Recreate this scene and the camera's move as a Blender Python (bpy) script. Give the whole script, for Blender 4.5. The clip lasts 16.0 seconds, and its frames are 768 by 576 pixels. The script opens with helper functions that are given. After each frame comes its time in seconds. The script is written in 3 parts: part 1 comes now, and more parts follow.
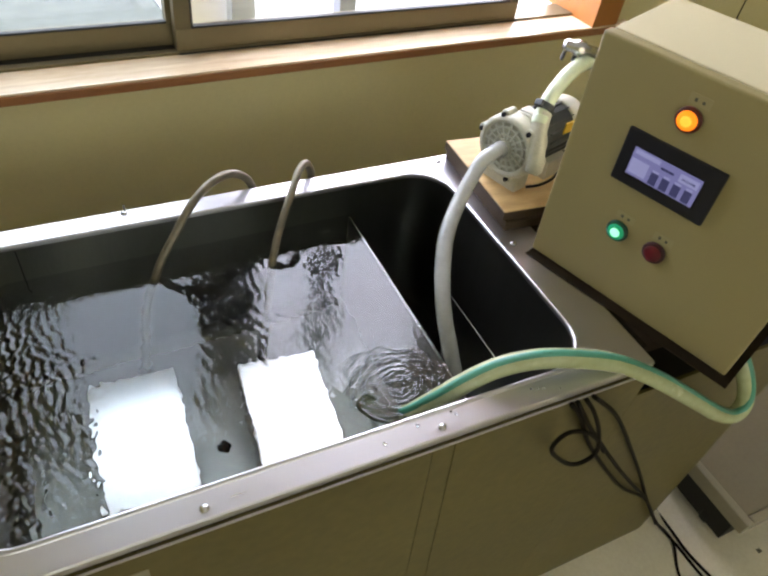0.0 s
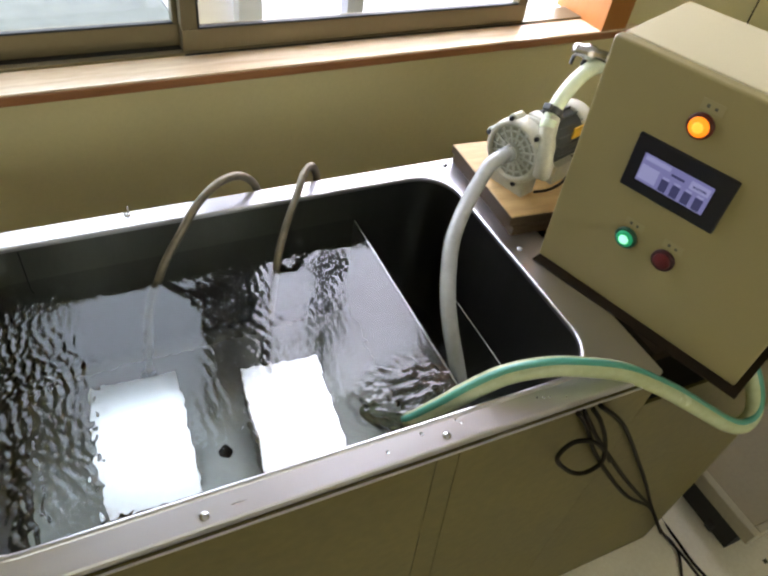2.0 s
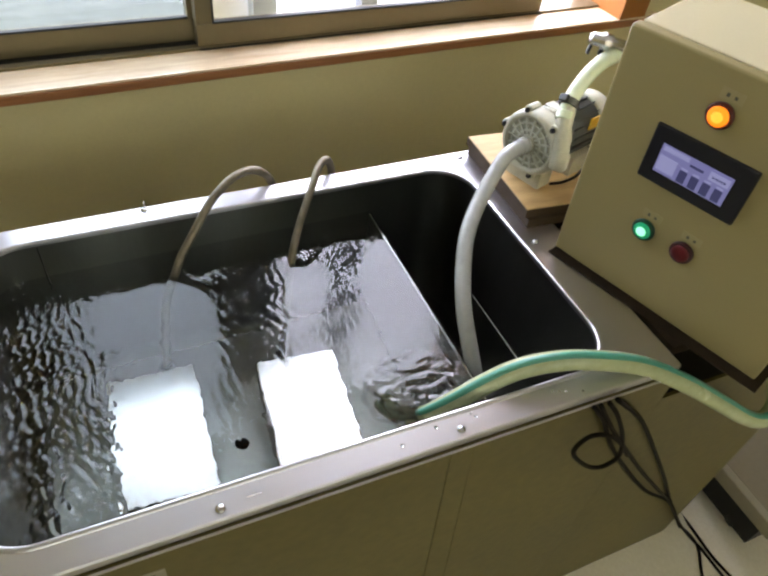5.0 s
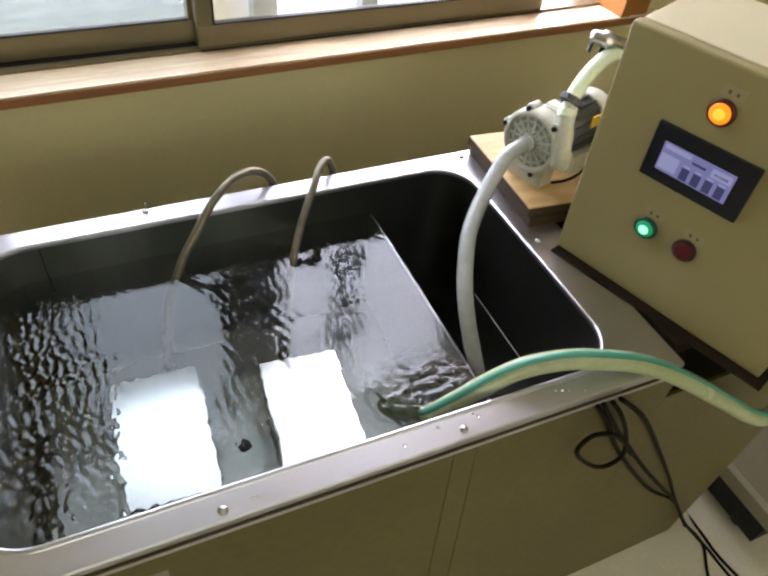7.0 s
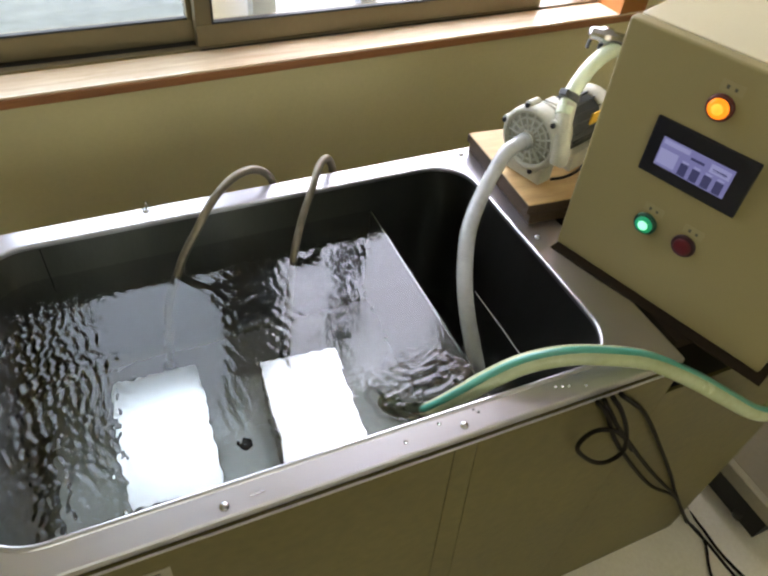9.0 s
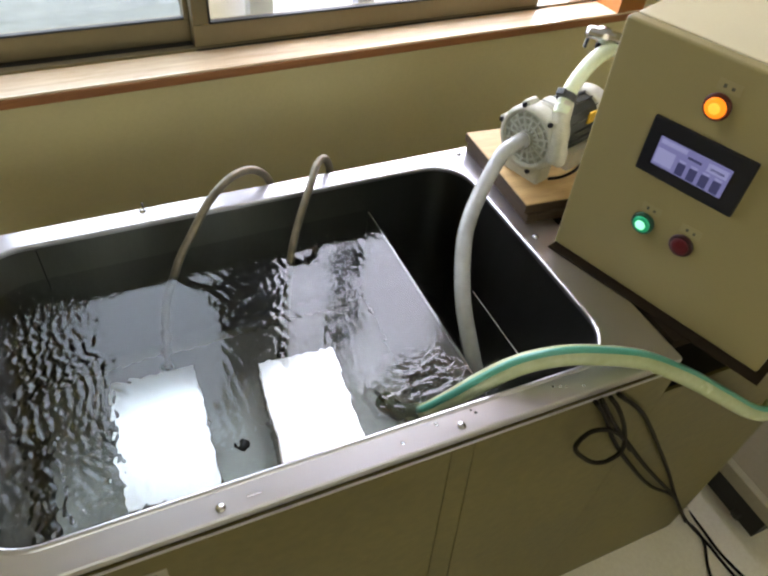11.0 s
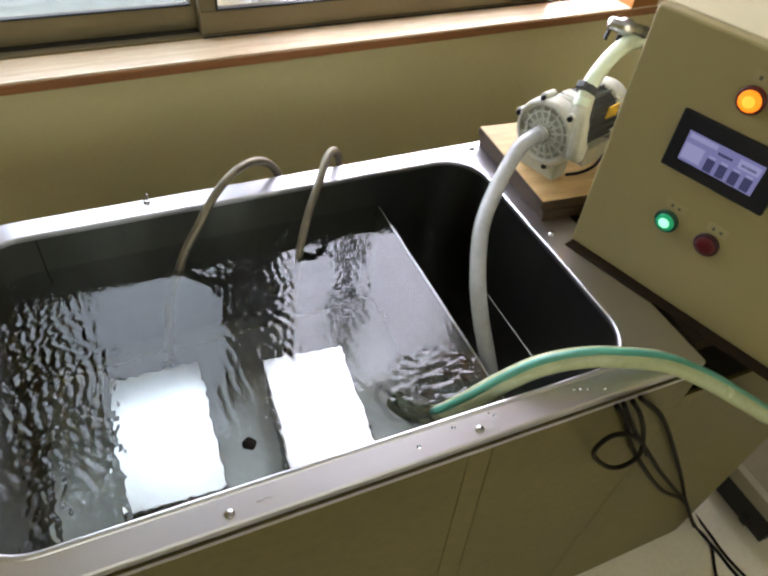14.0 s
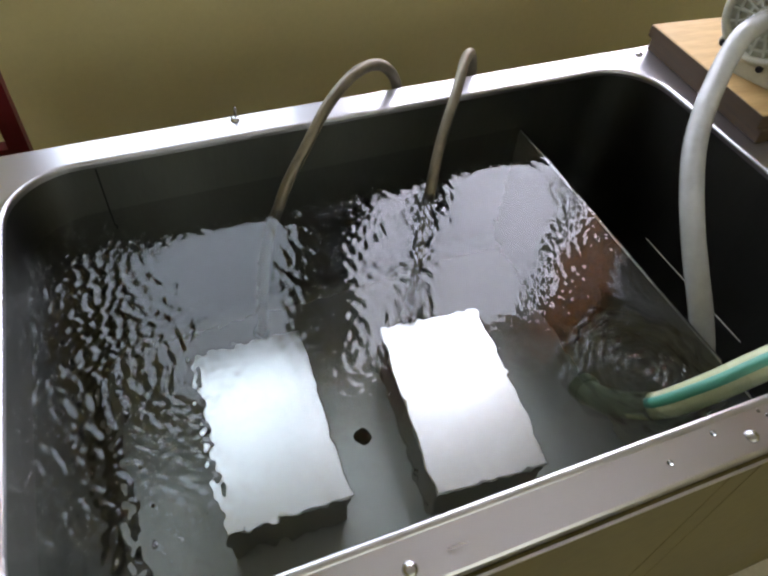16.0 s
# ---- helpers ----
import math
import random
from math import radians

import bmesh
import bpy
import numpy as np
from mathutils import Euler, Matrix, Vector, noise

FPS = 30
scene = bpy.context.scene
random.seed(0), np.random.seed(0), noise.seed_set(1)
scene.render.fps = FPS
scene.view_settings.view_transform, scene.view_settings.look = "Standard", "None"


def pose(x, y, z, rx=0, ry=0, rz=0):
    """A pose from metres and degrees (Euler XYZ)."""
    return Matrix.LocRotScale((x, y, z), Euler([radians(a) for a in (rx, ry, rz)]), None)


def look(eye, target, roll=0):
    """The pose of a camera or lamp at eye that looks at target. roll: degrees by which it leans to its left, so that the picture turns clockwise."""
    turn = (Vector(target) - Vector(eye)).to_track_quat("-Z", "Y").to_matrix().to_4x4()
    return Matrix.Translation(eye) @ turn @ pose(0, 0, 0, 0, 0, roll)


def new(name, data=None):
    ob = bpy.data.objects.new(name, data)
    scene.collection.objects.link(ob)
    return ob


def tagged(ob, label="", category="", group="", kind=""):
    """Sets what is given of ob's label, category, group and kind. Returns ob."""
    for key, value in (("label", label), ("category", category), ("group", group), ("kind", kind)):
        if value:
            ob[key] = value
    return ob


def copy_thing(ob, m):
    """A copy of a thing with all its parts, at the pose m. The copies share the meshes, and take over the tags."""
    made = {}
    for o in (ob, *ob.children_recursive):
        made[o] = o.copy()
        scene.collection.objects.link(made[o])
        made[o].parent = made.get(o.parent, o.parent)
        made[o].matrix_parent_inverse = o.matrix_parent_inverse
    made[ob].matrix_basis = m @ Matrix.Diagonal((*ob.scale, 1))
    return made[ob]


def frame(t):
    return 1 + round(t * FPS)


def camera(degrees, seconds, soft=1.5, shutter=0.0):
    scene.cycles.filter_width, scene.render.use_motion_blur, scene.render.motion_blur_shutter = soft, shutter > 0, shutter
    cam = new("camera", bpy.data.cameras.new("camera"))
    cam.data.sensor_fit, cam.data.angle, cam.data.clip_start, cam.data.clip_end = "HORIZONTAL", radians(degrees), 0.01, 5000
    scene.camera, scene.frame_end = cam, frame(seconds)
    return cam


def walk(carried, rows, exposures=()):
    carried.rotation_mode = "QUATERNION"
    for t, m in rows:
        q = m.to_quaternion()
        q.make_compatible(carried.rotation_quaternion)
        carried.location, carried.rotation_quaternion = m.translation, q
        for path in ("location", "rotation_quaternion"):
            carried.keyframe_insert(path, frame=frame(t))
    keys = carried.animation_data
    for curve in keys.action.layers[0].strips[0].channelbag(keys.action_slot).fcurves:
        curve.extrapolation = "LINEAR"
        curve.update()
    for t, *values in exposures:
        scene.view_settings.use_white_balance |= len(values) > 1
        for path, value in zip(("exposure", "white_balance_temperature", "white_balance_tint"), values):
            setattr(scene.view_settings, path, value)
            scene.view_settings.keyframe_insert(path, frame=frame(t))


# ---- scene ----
cam = camera(62.6, 16.0, soft=2.5)
PATH = [
    (0, (-0.038, -0.369, 1.668), (0.725, 0.862, 0.288), 9.9),
    (0.5, (-0.035, -0.371, 1.669), (0.733, 0.86, 0.292), 9.9),
    (1, (-0.036, -0.367, 1.667), (0.739, 0.864, 0.294), 10.2),
    (1.5, (-0.034, -0.363, 1.665), (0.731, 0.873, 0.292), 9.9),
    (2, (-0.033, -0.358, 1.664), (0.718, 0.882, 0.286), 10.1),
    (2.5, (-0.03, -0.353, 1.663), (0.703, 0.889, 0.277), 9.7),
    (3, (-0.029, -0.353, 1.663), (0.692, 0.889, 0.271), 9.3),
    (3.5, (-0.026, -0.355, 1.664), (0.682, 0.887, 0.266), 8.7),
    (4, (-0.029, -0.358, 1.665), (0.674, 0.885, 0.265), 8.8),
    (6.5, (-0.026, -0.358, 1.664), (0.659, 0.894, 0.262), 7.9),
    (7, (-0.025, -0.358, 1.664), (0.661, 0.893, 0.262), 7.8),
    (7.5, (-0.021, -0.356, 1.664), (0.663, 0.892, 0.26), 7.6),
    (8, (-0.02, -0.359, 1.663), (0.665, 0.891, 0.26), 7.4),
    (8.5, (-0.023, -0.361, 1.663), (0.663, 0.889, 0.261), 7.4),
    (9, (-0.025, -0.362, 1.663), (0.658, 0.889, 0.259), 7.4),
    (11.5, (-0.02, -0.361, 1.662), (0.664, 0.888, 0.258), 7.3),
    (12, (-0.019, -0.359, 1.659), (0.671, 0.888, 0.256), 7.5),
    (12.5, (-0.015, -0.359, 1.66), (0.672, 0.886, 0.254), 7.3),
    (13, (-0.018, -0.356, 1.658), (0.67, 0.888, 0.252), 7.4),
    (13.5, (-0.019, -0.353, 1.657), (0.668, 0.889, 0.248), 7.6),
    (14, (-0.033, -0.33, 1.635), (0.66, 0.909, 0.226), 8.4),
    (14.5, (-0.06, -0.284, 1.597), (0.615, 0.95, 0.175), 8.4),
    (15, (-0.087, -0.227, 1.547), (0.563, 0.992, 0.101), 8.2),
    (15.5, (-0.101, -0.163, 1.492), (0.508, 1.031, 0.008), 7.6),
    (16, (-0.1, -0.119, 1.422), (0.469, 1.074, -0.078), 5.8),
]
walk(cam, [(t, look(eye, target, roll)) for t, eye, target, roll in PATH],
     exposures=((0.0, 0.0), (14.0, 0.0), (15.0, -0.05), (16.0, -0.36)))

# ---- light ----
world = bpy.data.worlds.new("world")
scene.world = world
world.use_nodes = True
wn = world.node_tree.nodes
sky = wn.new("ShaderNodeTexSky")
sky.sky_type, sky.sun_disc, sky.sun_elevation, sky.sun_rotation = "NISHITA", False, radians(40), radians(20)
world.node_tree.links.new(sky.outputs[0], wn["Background"].inputs[0])
wn["Background"].inputs[1].default_value = 0.12


# ---- materials ----


def material(name, colour, rough=0.5, metal=0.0, vary=0.12, scale=12.0, bump=0.0, bump_scale=80.0, stretch=(1, 1, 1), rough_vary=0.08,
             second=None, transmission=0.0, ior=1.45, emit=None, strength=0.0, coat=0.0):
    m = bpy.data.materials.new(name)
    m.use_nodes = True
    nt = m.node_tree
    n, l = nt.nodes, nt.links
    b = n["Principled BSDF"]
    b.inputs["Metallic"].default_value = metal
    b.inputs["IOR"].default_value = ior
    b.inputs["Transmission Weight"].default_value = transmission
    b.inputs["Coat Weight"].default_value = coat
    if emit:
        b.inputs["Emission Color"].default_value = (*emit, 1)
        b.inputs["Emission Strength"].default_value = strength
    tc = n.new("ShaderNodeTexCoord")
    mp = n.new("ShaderNodeMapping")
    mp.inputs["Scale"].default_value = stretch
    l.new(tc.outputs["Object"], mp.inputs[0])
    big = n.new("ShaderNodeTexNoise")
    big.inputs["Scale"].default_value, big.inputs["Detail"].default_value = scale, 6
    l.new(mp.outputs[0], big.inputs[0])
    fine = n.new("ShaderNodeTexNoise")
    fine.inputs["Scale"].default_value, fine.inputs["Detail"].default_value = bump_scale, 4
    l.new(mp.outputs[0], fine.inputs[0])
    ramp = n.new("ShaderNodeValToRGB")
    dark = second or tuple(c * (1 - vary) for c in colour)
    lite = tuple(min(1, c * (1 + vary)) for c in colour)
    ramp.color_ramp.elements[0].color, ramp.color_ramp.elements[1].color = (*dark, 1), (*lite, 1)
    ramp.color_ramp.elements[0].position, ramp.color_ramp.elements[1].position = 0.3, 0.7
    mix = n.new("ShaderNodeMath")
    mix.operation = "MULTIPLY_ADD"
    mix.inputs[1].default_value, mix.inputs[2].default_value = 0.35, 0.0
    l.new(fine.outputs[0], mix.inputs[0])
    add = n.new("ShaderNodeMath")
    add.operation = "MULTIPLY_ADD"
    add.inputs[1].default_value = 0.65
    l.new(big.outputs[0], add.inputs[0])
    l.new(mix.outputs[0], add.inputs[2])
    l.new(add.outputs[0], ramp.inputs[0])
    l.new(ramp.outputs[0], b.inputs["Base Color"])
    rr = n.new("ShaderNodeMapRange")
    rr.inputs["To Min"].default_value, rr.inputs["To Max"].default_value = max(0, rough - rough_vary), min(1, rough + rough_vary)
    l.new(big.outputs[0], rr.inputs[0])
    l.new(rr.outputs[0], b.inputs["Roughness"])
    if bump:
        bp = n.new("ShaderNodeBump")
        bp.inputs["Strength"].default_value, bp.inputs["Distance"].default_value = 1.0, bump
        l.new(fine.outputs[0], bp.inputs["Height"])
        l.new(bp.outputs[0], b.inputs["Normal"])
    return m


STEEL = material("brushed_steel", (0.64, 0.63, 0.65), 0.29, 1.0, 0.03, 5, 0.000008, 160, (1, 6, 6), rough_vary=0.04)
# the darkness inside the tank is put into this steel's base colour
STEEL_SHADED = material("tank_steel_shaded", (0.175, 0.18, 0.158), 0.36, 1.0, 0.10, 5, 0.00003, 60, (6, 6, 1))
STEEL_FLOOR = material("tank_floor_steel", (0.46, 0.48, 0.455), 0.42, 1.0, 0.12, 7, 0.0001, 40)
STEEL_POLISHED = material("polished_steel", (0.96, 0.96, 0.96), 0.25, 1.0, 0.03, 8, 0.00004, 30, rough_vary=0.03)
PANEL = material("panel_steel", (0.160, 0.134, 0.047), 0.46, 0.45, 0.25, 1.8, 0.00003, 50, (1, 1, 1))
SCREW = material("screw_steel", (0.55, 0.55, 0.55), 0.25, 1.0)
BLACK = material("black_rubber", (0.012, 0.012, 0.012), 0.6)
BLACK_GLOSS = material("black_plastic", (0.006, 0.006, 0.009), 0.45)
CABLE = material("cable_rubber", (0.008, 0.006, 0.004), 0.6, ior=1.22)
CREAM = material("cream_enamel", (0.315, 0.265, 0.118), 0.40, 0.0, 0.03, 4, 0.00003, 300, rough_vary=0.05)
# one enamel; the light on the case top is put into a paler copy
CREAM_LIT = material("cream_enamel_lit", (0.64, 0.575, 0.36), 0.40, 0.0, 0.03, 4, 0.00003, 300)
WALL = material("painted_plaster", (0.71, 0.64, 0.355), 0.75, 0.0, 0.05, 2.5, 0.0004, 120)
CEIL = material("white_ceiling", (0.72, 0.70, 0.64), 0.9, 0.0, 0.03, 3)
FLOOR = material("vinyl_floor", (0.86, 0.82, 0.69), 0.36, 0.0, 0.08, 3.5, 0.0002, 90, second=(0.74, 0.69, 0.54))
# window glare on the sill top is put into this pale base colour
WOOD_GLARE = material("varnished_wood_glare", (0.86, 0.70, 0.50), 0.24, 0.0, 0.2, 5, 0.0002, 30, (1.2, 16, 16), second=(0.70, 0.51, 0.31), coat=0.3)
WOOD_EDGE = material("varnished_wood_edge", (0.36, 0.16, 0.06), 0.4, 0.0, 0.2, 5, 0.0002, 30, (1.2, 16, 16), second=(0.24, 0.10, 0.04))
JAMB = material("orange_wood", (0.35, 0.14, 0.027), 0.4, 0.0, 0.15, 4, 0.0002, 30, (14, 14, 1.2), second=(0.36, 0.135, 0.025))
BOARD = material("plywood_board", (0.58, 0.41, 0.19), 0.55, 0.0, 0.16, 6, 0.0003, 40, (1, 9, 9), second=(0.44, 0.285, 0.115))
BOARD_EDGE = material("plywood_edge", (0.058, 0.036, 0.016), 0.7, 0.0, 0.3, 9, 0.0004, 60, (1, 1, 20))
ALUMINIUM = material("bronze_aluminium", (0.19, 0.160, 0.088), 0.38, 0.5, 0.06, 6, 0.00003, 100, (1, 1, 1))
GRAVEL = material("grey_gravel", (0.21, 0.22, 0.20), 0.9, 0.0, 0.3, 30, 0.002, 120)
CONCRETE = material("pale_concrete", (0.62, 0.62, 0.62), 0.9, 0.0, 0.1, 6, 0.0005, 90)
GREY_BAR = material("grey_paint", (0.20, 0.22, 0.26), 0.5, 0.0, 0.1, 6)
PALE_BAR = material("pale_grey_paint", (0.36, 0.40, 0.46), 0.5, 0.0, 0.1, 6)
PUMP_WHITE = material("pump_casting", (0.49, 0.485, 0.385), 0.42, 0.0, 0.16, 24, 0.0003, 140)
PUMP_GREY = material("pump_cover", (0.36, 0.36, 0.29), 0.5, 0.0, 0.10, 20, 0.0002, 140)
PUMP_RIB = material("pump_rib", (0.52, 0.53, 0.45), 0.45, 0.0, 0.08, 20)
LABEL_PLATE = material("pale_label", (0.345, 0.295, 0.145), 0.45, 0.0, 0.06, 30)
PUMP_DARK = material("motor_paint", (0.045, 0.05, 0.05), 0.45, 0.0, 0.2, 20, 0.0002, 140)
HOSE_WHITE = material("milky_vinyl", (0.43, 0.44, 0.42), 0.22, 0.0, 0.05, 14, second=(0.32, 0.33, 0.31), transmission=0.0, coat=0.3)
HOSE_GREEN = material("clear_green_vinyl", (0.50, 0.57, 0.34), 0.25, 0.0, 0.06, 10, second=(0.41, 0.45, 0.24), transmission=0.0, coat=0.4)
HOSE_PALE = material("pale_green_vinyl", (0.60, 0.68, 0.49), 0.25, 0.0, 0.06, 10, transmission=0.0, coat=0.4)
# dimness under murky water is put into this darker vinyl colour
HOSE_DIM = material("dimmed_green_vinyl", (0.17, 0.21, 0.13), 0.35, 0.0, 0.2, 14, second=(0.11, 0.14, 0.085))
TEAL = material("teal_stripe", (0.085, 0.335, 0.235), 0.3, 0.0, 0.1, 10, coat=0.4)
CONDUIT = material("flexible_conduit", (0.27, 0.235, 0.17), 0.40, 0.6, 0.15, 30, second=(0.16, 0.145, 0.11))
RED_PAINT = material("red_paint", (0.11, 0.006, 0.010), 0.4)
CART = material("grey_cart_paint", (0.25, 0.22, 0.155), 0.5, 0.0, 0.1, 6)
CART_EDGE = material("cart_trim", (0.33, 0.30, 0.22), 0.5, 0.0, 0.1, 6)
SCREEN = material("lit_screen", (0.05, 0.05, 0.08), 0.2, emit=(0.29, 0.28, 0.60), strength=0.52)
SCREEN_PALE = material("lit_screen_pale", (0.05, 0.05, 0.08), 0.2, emit=(0.46, 0.46, 0.80), strength=0.54)
SCREEN_DARK = material("screen_dark", (0.02, 0.02, 0.04), 0.2, emit=(0.07, 0.07, 0.18), strength=0.5)
AMBER = material("amber_lens", (0.8, 0.25, 0.02), 0.25, emit=(1.0, 0.25, 0.01), strength=1.2)
GREEN = material("green_lens", (0.02, 0.35, 0.18), 0.25, emit=(0.02, 0.45, 0.18), strength=0.3)
GREEN_CORE = material("green_core", (0.3, 0.9, 0.6), 0.25, emit=(0.35, 1.0, 0.62), strength=1.2)
AMBER_CORE = material("amber_core", (0.9, 0.5, 0.1), 0.25, emit=(1.0, 0.34, 0.02), strength=1.35)
RED_LENS = material("red_lens", (0.10, 0.002, 0.006), 0.5)
AMBER_RING = material("dark_red_ring", (0.10, 0.015, 0.008), 0.3)
GREEN_RING = material("dark_green_ring", (0.008, 0.06, 0.03), 0.3)
RED_RING = material("maroon_ring", (0.03, 0.003, 0.004), 0.4)
# dark tone for the shade painted under the control box
SHADE_BROWN = material("shade_brown", (0.021, 0.014, 0.007), 0.9, 0.0, 0.3, 20, ior=1.2)
INK = material("faded_ink", (0.10, 0.10, 0.07), 0.6)
YELLOW = material("yellow_label", (0.65, 0.40, 0.03), 0.5)


def water_material(name, tint):
    m = bpy.data.materials.new(name)
    m.use_nodes = True
    b = m.node_tree.nodes["Principled BSDF"]
    b.inputs["Base Color"].default_value = (*tint, 1)
    b.inputs["Transmission Weight"].default_value = 1.0
    b.inputs["IOR"].default_value = 1.333
    b.inputs["Roughness"].default_value = 0.0
    b.inputs["Coat Weight"].default_value, b.inputs["Coat Roughness"].default_value, b.inputs["Coat IOR"].default_value = 0.42, 0.0, 1.5
    return m


WATER = water_material("water", (0.53, 0.565, 0.55))


def glass_material(name, tint, rough):
    m = bpy.data.materials.new(name)
    m.use_nodes = True
    n, l = m.node_tree.nodes, m.node_tree.links
    n.remove(n["Principled BSDF"])
    t, g, mx = (n.new(k) for k in ("ShaderNodeBsdfTransparent", "ShaderNodeBsdfGlossy", "ShaderNodeMixShader"))
    t.inputs[0].default_value = (*tint, 1)
    g.inputs["Roughness"].default_value = rough
    mx.inputs[0].default_value = 0.05
    l.new(t.outputs[0], mx.inputs[1])
    l.new(g.outputs[0], mx.inputs[2])
    l.new(mx.outputs[0], n["Material Output"].inputs[0])
    return m


GLASS = glass_material("window_glass", (0.95, 0.96, 0.96), 0.0)
GLASS_GREY = glass_material("hazy_window_glass", (0.65, 0.69, 0.685), 0.05)

# ---- mesh helpers ----


def mesh_of(bm, name, mat, smooth=False):
    me = bpy.data.meshes.new(name)
    bmesh.ops.recalc_face_normals(bm, faces=bm.faces)
    bm.to_mesh(me)
    bm.free()
    for m in (mat if isinstance(mat, (list, tuple)) else [mat]):
        me.materials.append(m)
    for p in me.polygons:
        p.use_smooth = smooth
    return me


def part(name, bm, mat, parent=None, label="", smooth=False):
    ob = new(name, mesh_of(bm, name, mat, smooth))
    if parent:
        ob.parent = parent
    if label:
        ob["label"] = label
    return ob


def thing(name, m, label, category, group="", kind=""):
    ob = new(name)
    ob.matrix_world = m
    return tagged(ob, label, category, group, kind)


def soften(ob, width=0.002, segments=2):
    md = ob.modifiers.new("edges", "BEVEL")
    md.width, md.segments, md.limit_method, md.angle_limit = width, segments, "ANGLE", radians(40)
    md.harden_normals = False
    return ob


def block(x0, y0, z0, x1, y1, z1, bm=None):
    bm = bm or bmesh.new()
    r = bmesh.ops.create_cube(bm, size=1)
    bmesh.ops.transform(bm, verts=r["verts"], matrix=Matrix.Translation(((x0 + x1) / 2, (y0 + y1) / 2, (z0 + z1) / 2)) @ Matrix.Diagonal((x1 - x0, y1 - y0, z1 - z0, 1)))
    return bm


def lathe(profile, segments=32, m=None, bm=None):
    """Turns (radius, height) pairs round the z axis."""
    bm = bm or bmesh.new()
    rings = []
    for r, z in profile:
        rings.append([bm.verts.new((max(r, 1e-5) * math.cos(2 * math.pi * k / segments), max(r, 1e-5) * math.sin(2 * math.pi * k / segments), z)) for k in range(segments)])
    for a, b in zip(rings, rings[1:]):
        for k in range(segments):
            bm.faces.new((a[k], a[(k + 1) % segments], b[(k + 1) % segments], b[k]))
    if profile[0][0] > 1e-4:
        bm.faces.new(rings[0][::-1])
    if profile[-1][0] > 1e-4:
        bm.faces.new(rings[-1])
    if m:
        bmesh.ops.transform(bm, verts=[v for ring in rings for v in ring], matrix=m)
    return bm


def glide(points, per=10):
    """A smooth line through the points."""
    p = [Vector(q) for q in points]
    p = [2 * p[0] - p[1]] + p + [2 * p[-1] - p[-2]]
    out = []
    for i in range(1, len(p) - 2):
        a, b, c, d = p[i - 1], p[i], p[i + 1], p[i + 2]
        for k in range(per):
            t = k / per
            out.append(0.5 * ((2 * b) + (c - a) * t + (2 * a - 5 * b + 4 * c - d) * t * t + (3 * b - a - 3 * c + d) * t ** 3))
    return out + [p[-2]]


def tube(points, radius, segments=14, per=10, rings=0.0, shift=(0, 0, 0), bm=None):
    line = [q + Vector(shift) for q in glide(points, per)]
    bm = bm or bmesh.new()
    loops, up = [], Vector((0.31, 0.17, 0.93)).normalized()
    for i, q in enumerate(line):
        way = (line[min(i + 1, len(line) - 1)] - line[max(i - 1, 0)]).normalized()
        side = way.cross(up)
        side = side.normalized() if side.length > 1e-3 else way.orthogonal().normalized()
        up = side.cross(way).normalized()
        r = radius * (1 + (rings if i % 2 else -rings))
        loops.append([bm.verts.new(q + r * (math.cos(2 * math.pi * k / segments) * side + math.sin(2 * math.pi * k / segments) * up)) for k in range(segments)])
    for a, b in zip(loops, loops[1:]):
        for k in range(segments):
            bm.faces.new((a[k], a[(k + 1) % segments], b[(k + 1) % segments], b[k]))
    bm.faces.new(loops[0][::-1])
    bm.faces.new(loops[-1])
    return bm


def rounded(x0, y0, x1, y1, r, n=10, skew=0.028):
    """A rounded rectangle whose far side runs slightly aslant."""
    out = []
    for cx, cy, a in ((x1 - r, y0 + r, -90), (x1 - r, y1 - r, 0), (x0 + r, y1 - r, 90), (x0 + r, y0 + r, 180)):
        out += [(cx + r * math.cos(radians(a + 90 * k / n)), cy + r * math.sin(radians(a + 90 * k / n))) for k in range(n + 1)]
    return [(x, y + skew * (x - 0.25) * max(y, 0) / 0.55) for x, y in out]


def rings_mesh(loops, close_last=False):
    """Joins closed loops of equal length, each a list of (x, y) with a height."""
    bm = bmesh.new()
    vs = [[bm.verts.new((x, y, z)) for x, y in loop] for loop, z in loops]
    for a, b in zip(vs, vs[1:]):
        for k in range(len(a)):
            bm.faces.new((a[k], a[(k + 1) % len(a)], b[(k + 1) % len(a)], b[k]))
    if close_last:
        bm.faces.new(vs[-1])
    return bm


# ---- the room ----
RIM, LEVEL, BED = 0.95, 0.878, 0.515
WALL_POSE = pose(0.20, 0.905, 0, 0, 0, 4)
SILL = 1.030


def structure(name, bm, mat, label, category, m=None, smooth=False):
    ob = part(name, bm, mat, smooth=smooth)
    if m:
        ob.matrix_world = m
    return tagged(ob, label, category, kind="structure")


structure("floor", block(-2.6, -2.8, -0.1, 3.6, 1.6, 0), FLOOR, "worn beige vinyl floor of the workroom", "floor")
structure("ceiling", block(-2.6, -2.8, 2.75, 3.6, 1.15, 2.85), CEIL, "plain white ceiling", "ceiling")
# south wall with an unseen opening, added to let fill light in
south = bmesh.new()
for q in ((-2.6, 0, 3.6, 0.85), (-2.6, 2.25, 3.6, 2.75), (-2.6, 0.85, -1.7, 2.25), (1.7, 0.85, 3.6, 2.25)):
    block(q[0], -2.9, q[1], q[2], -2.8, q[3], south)
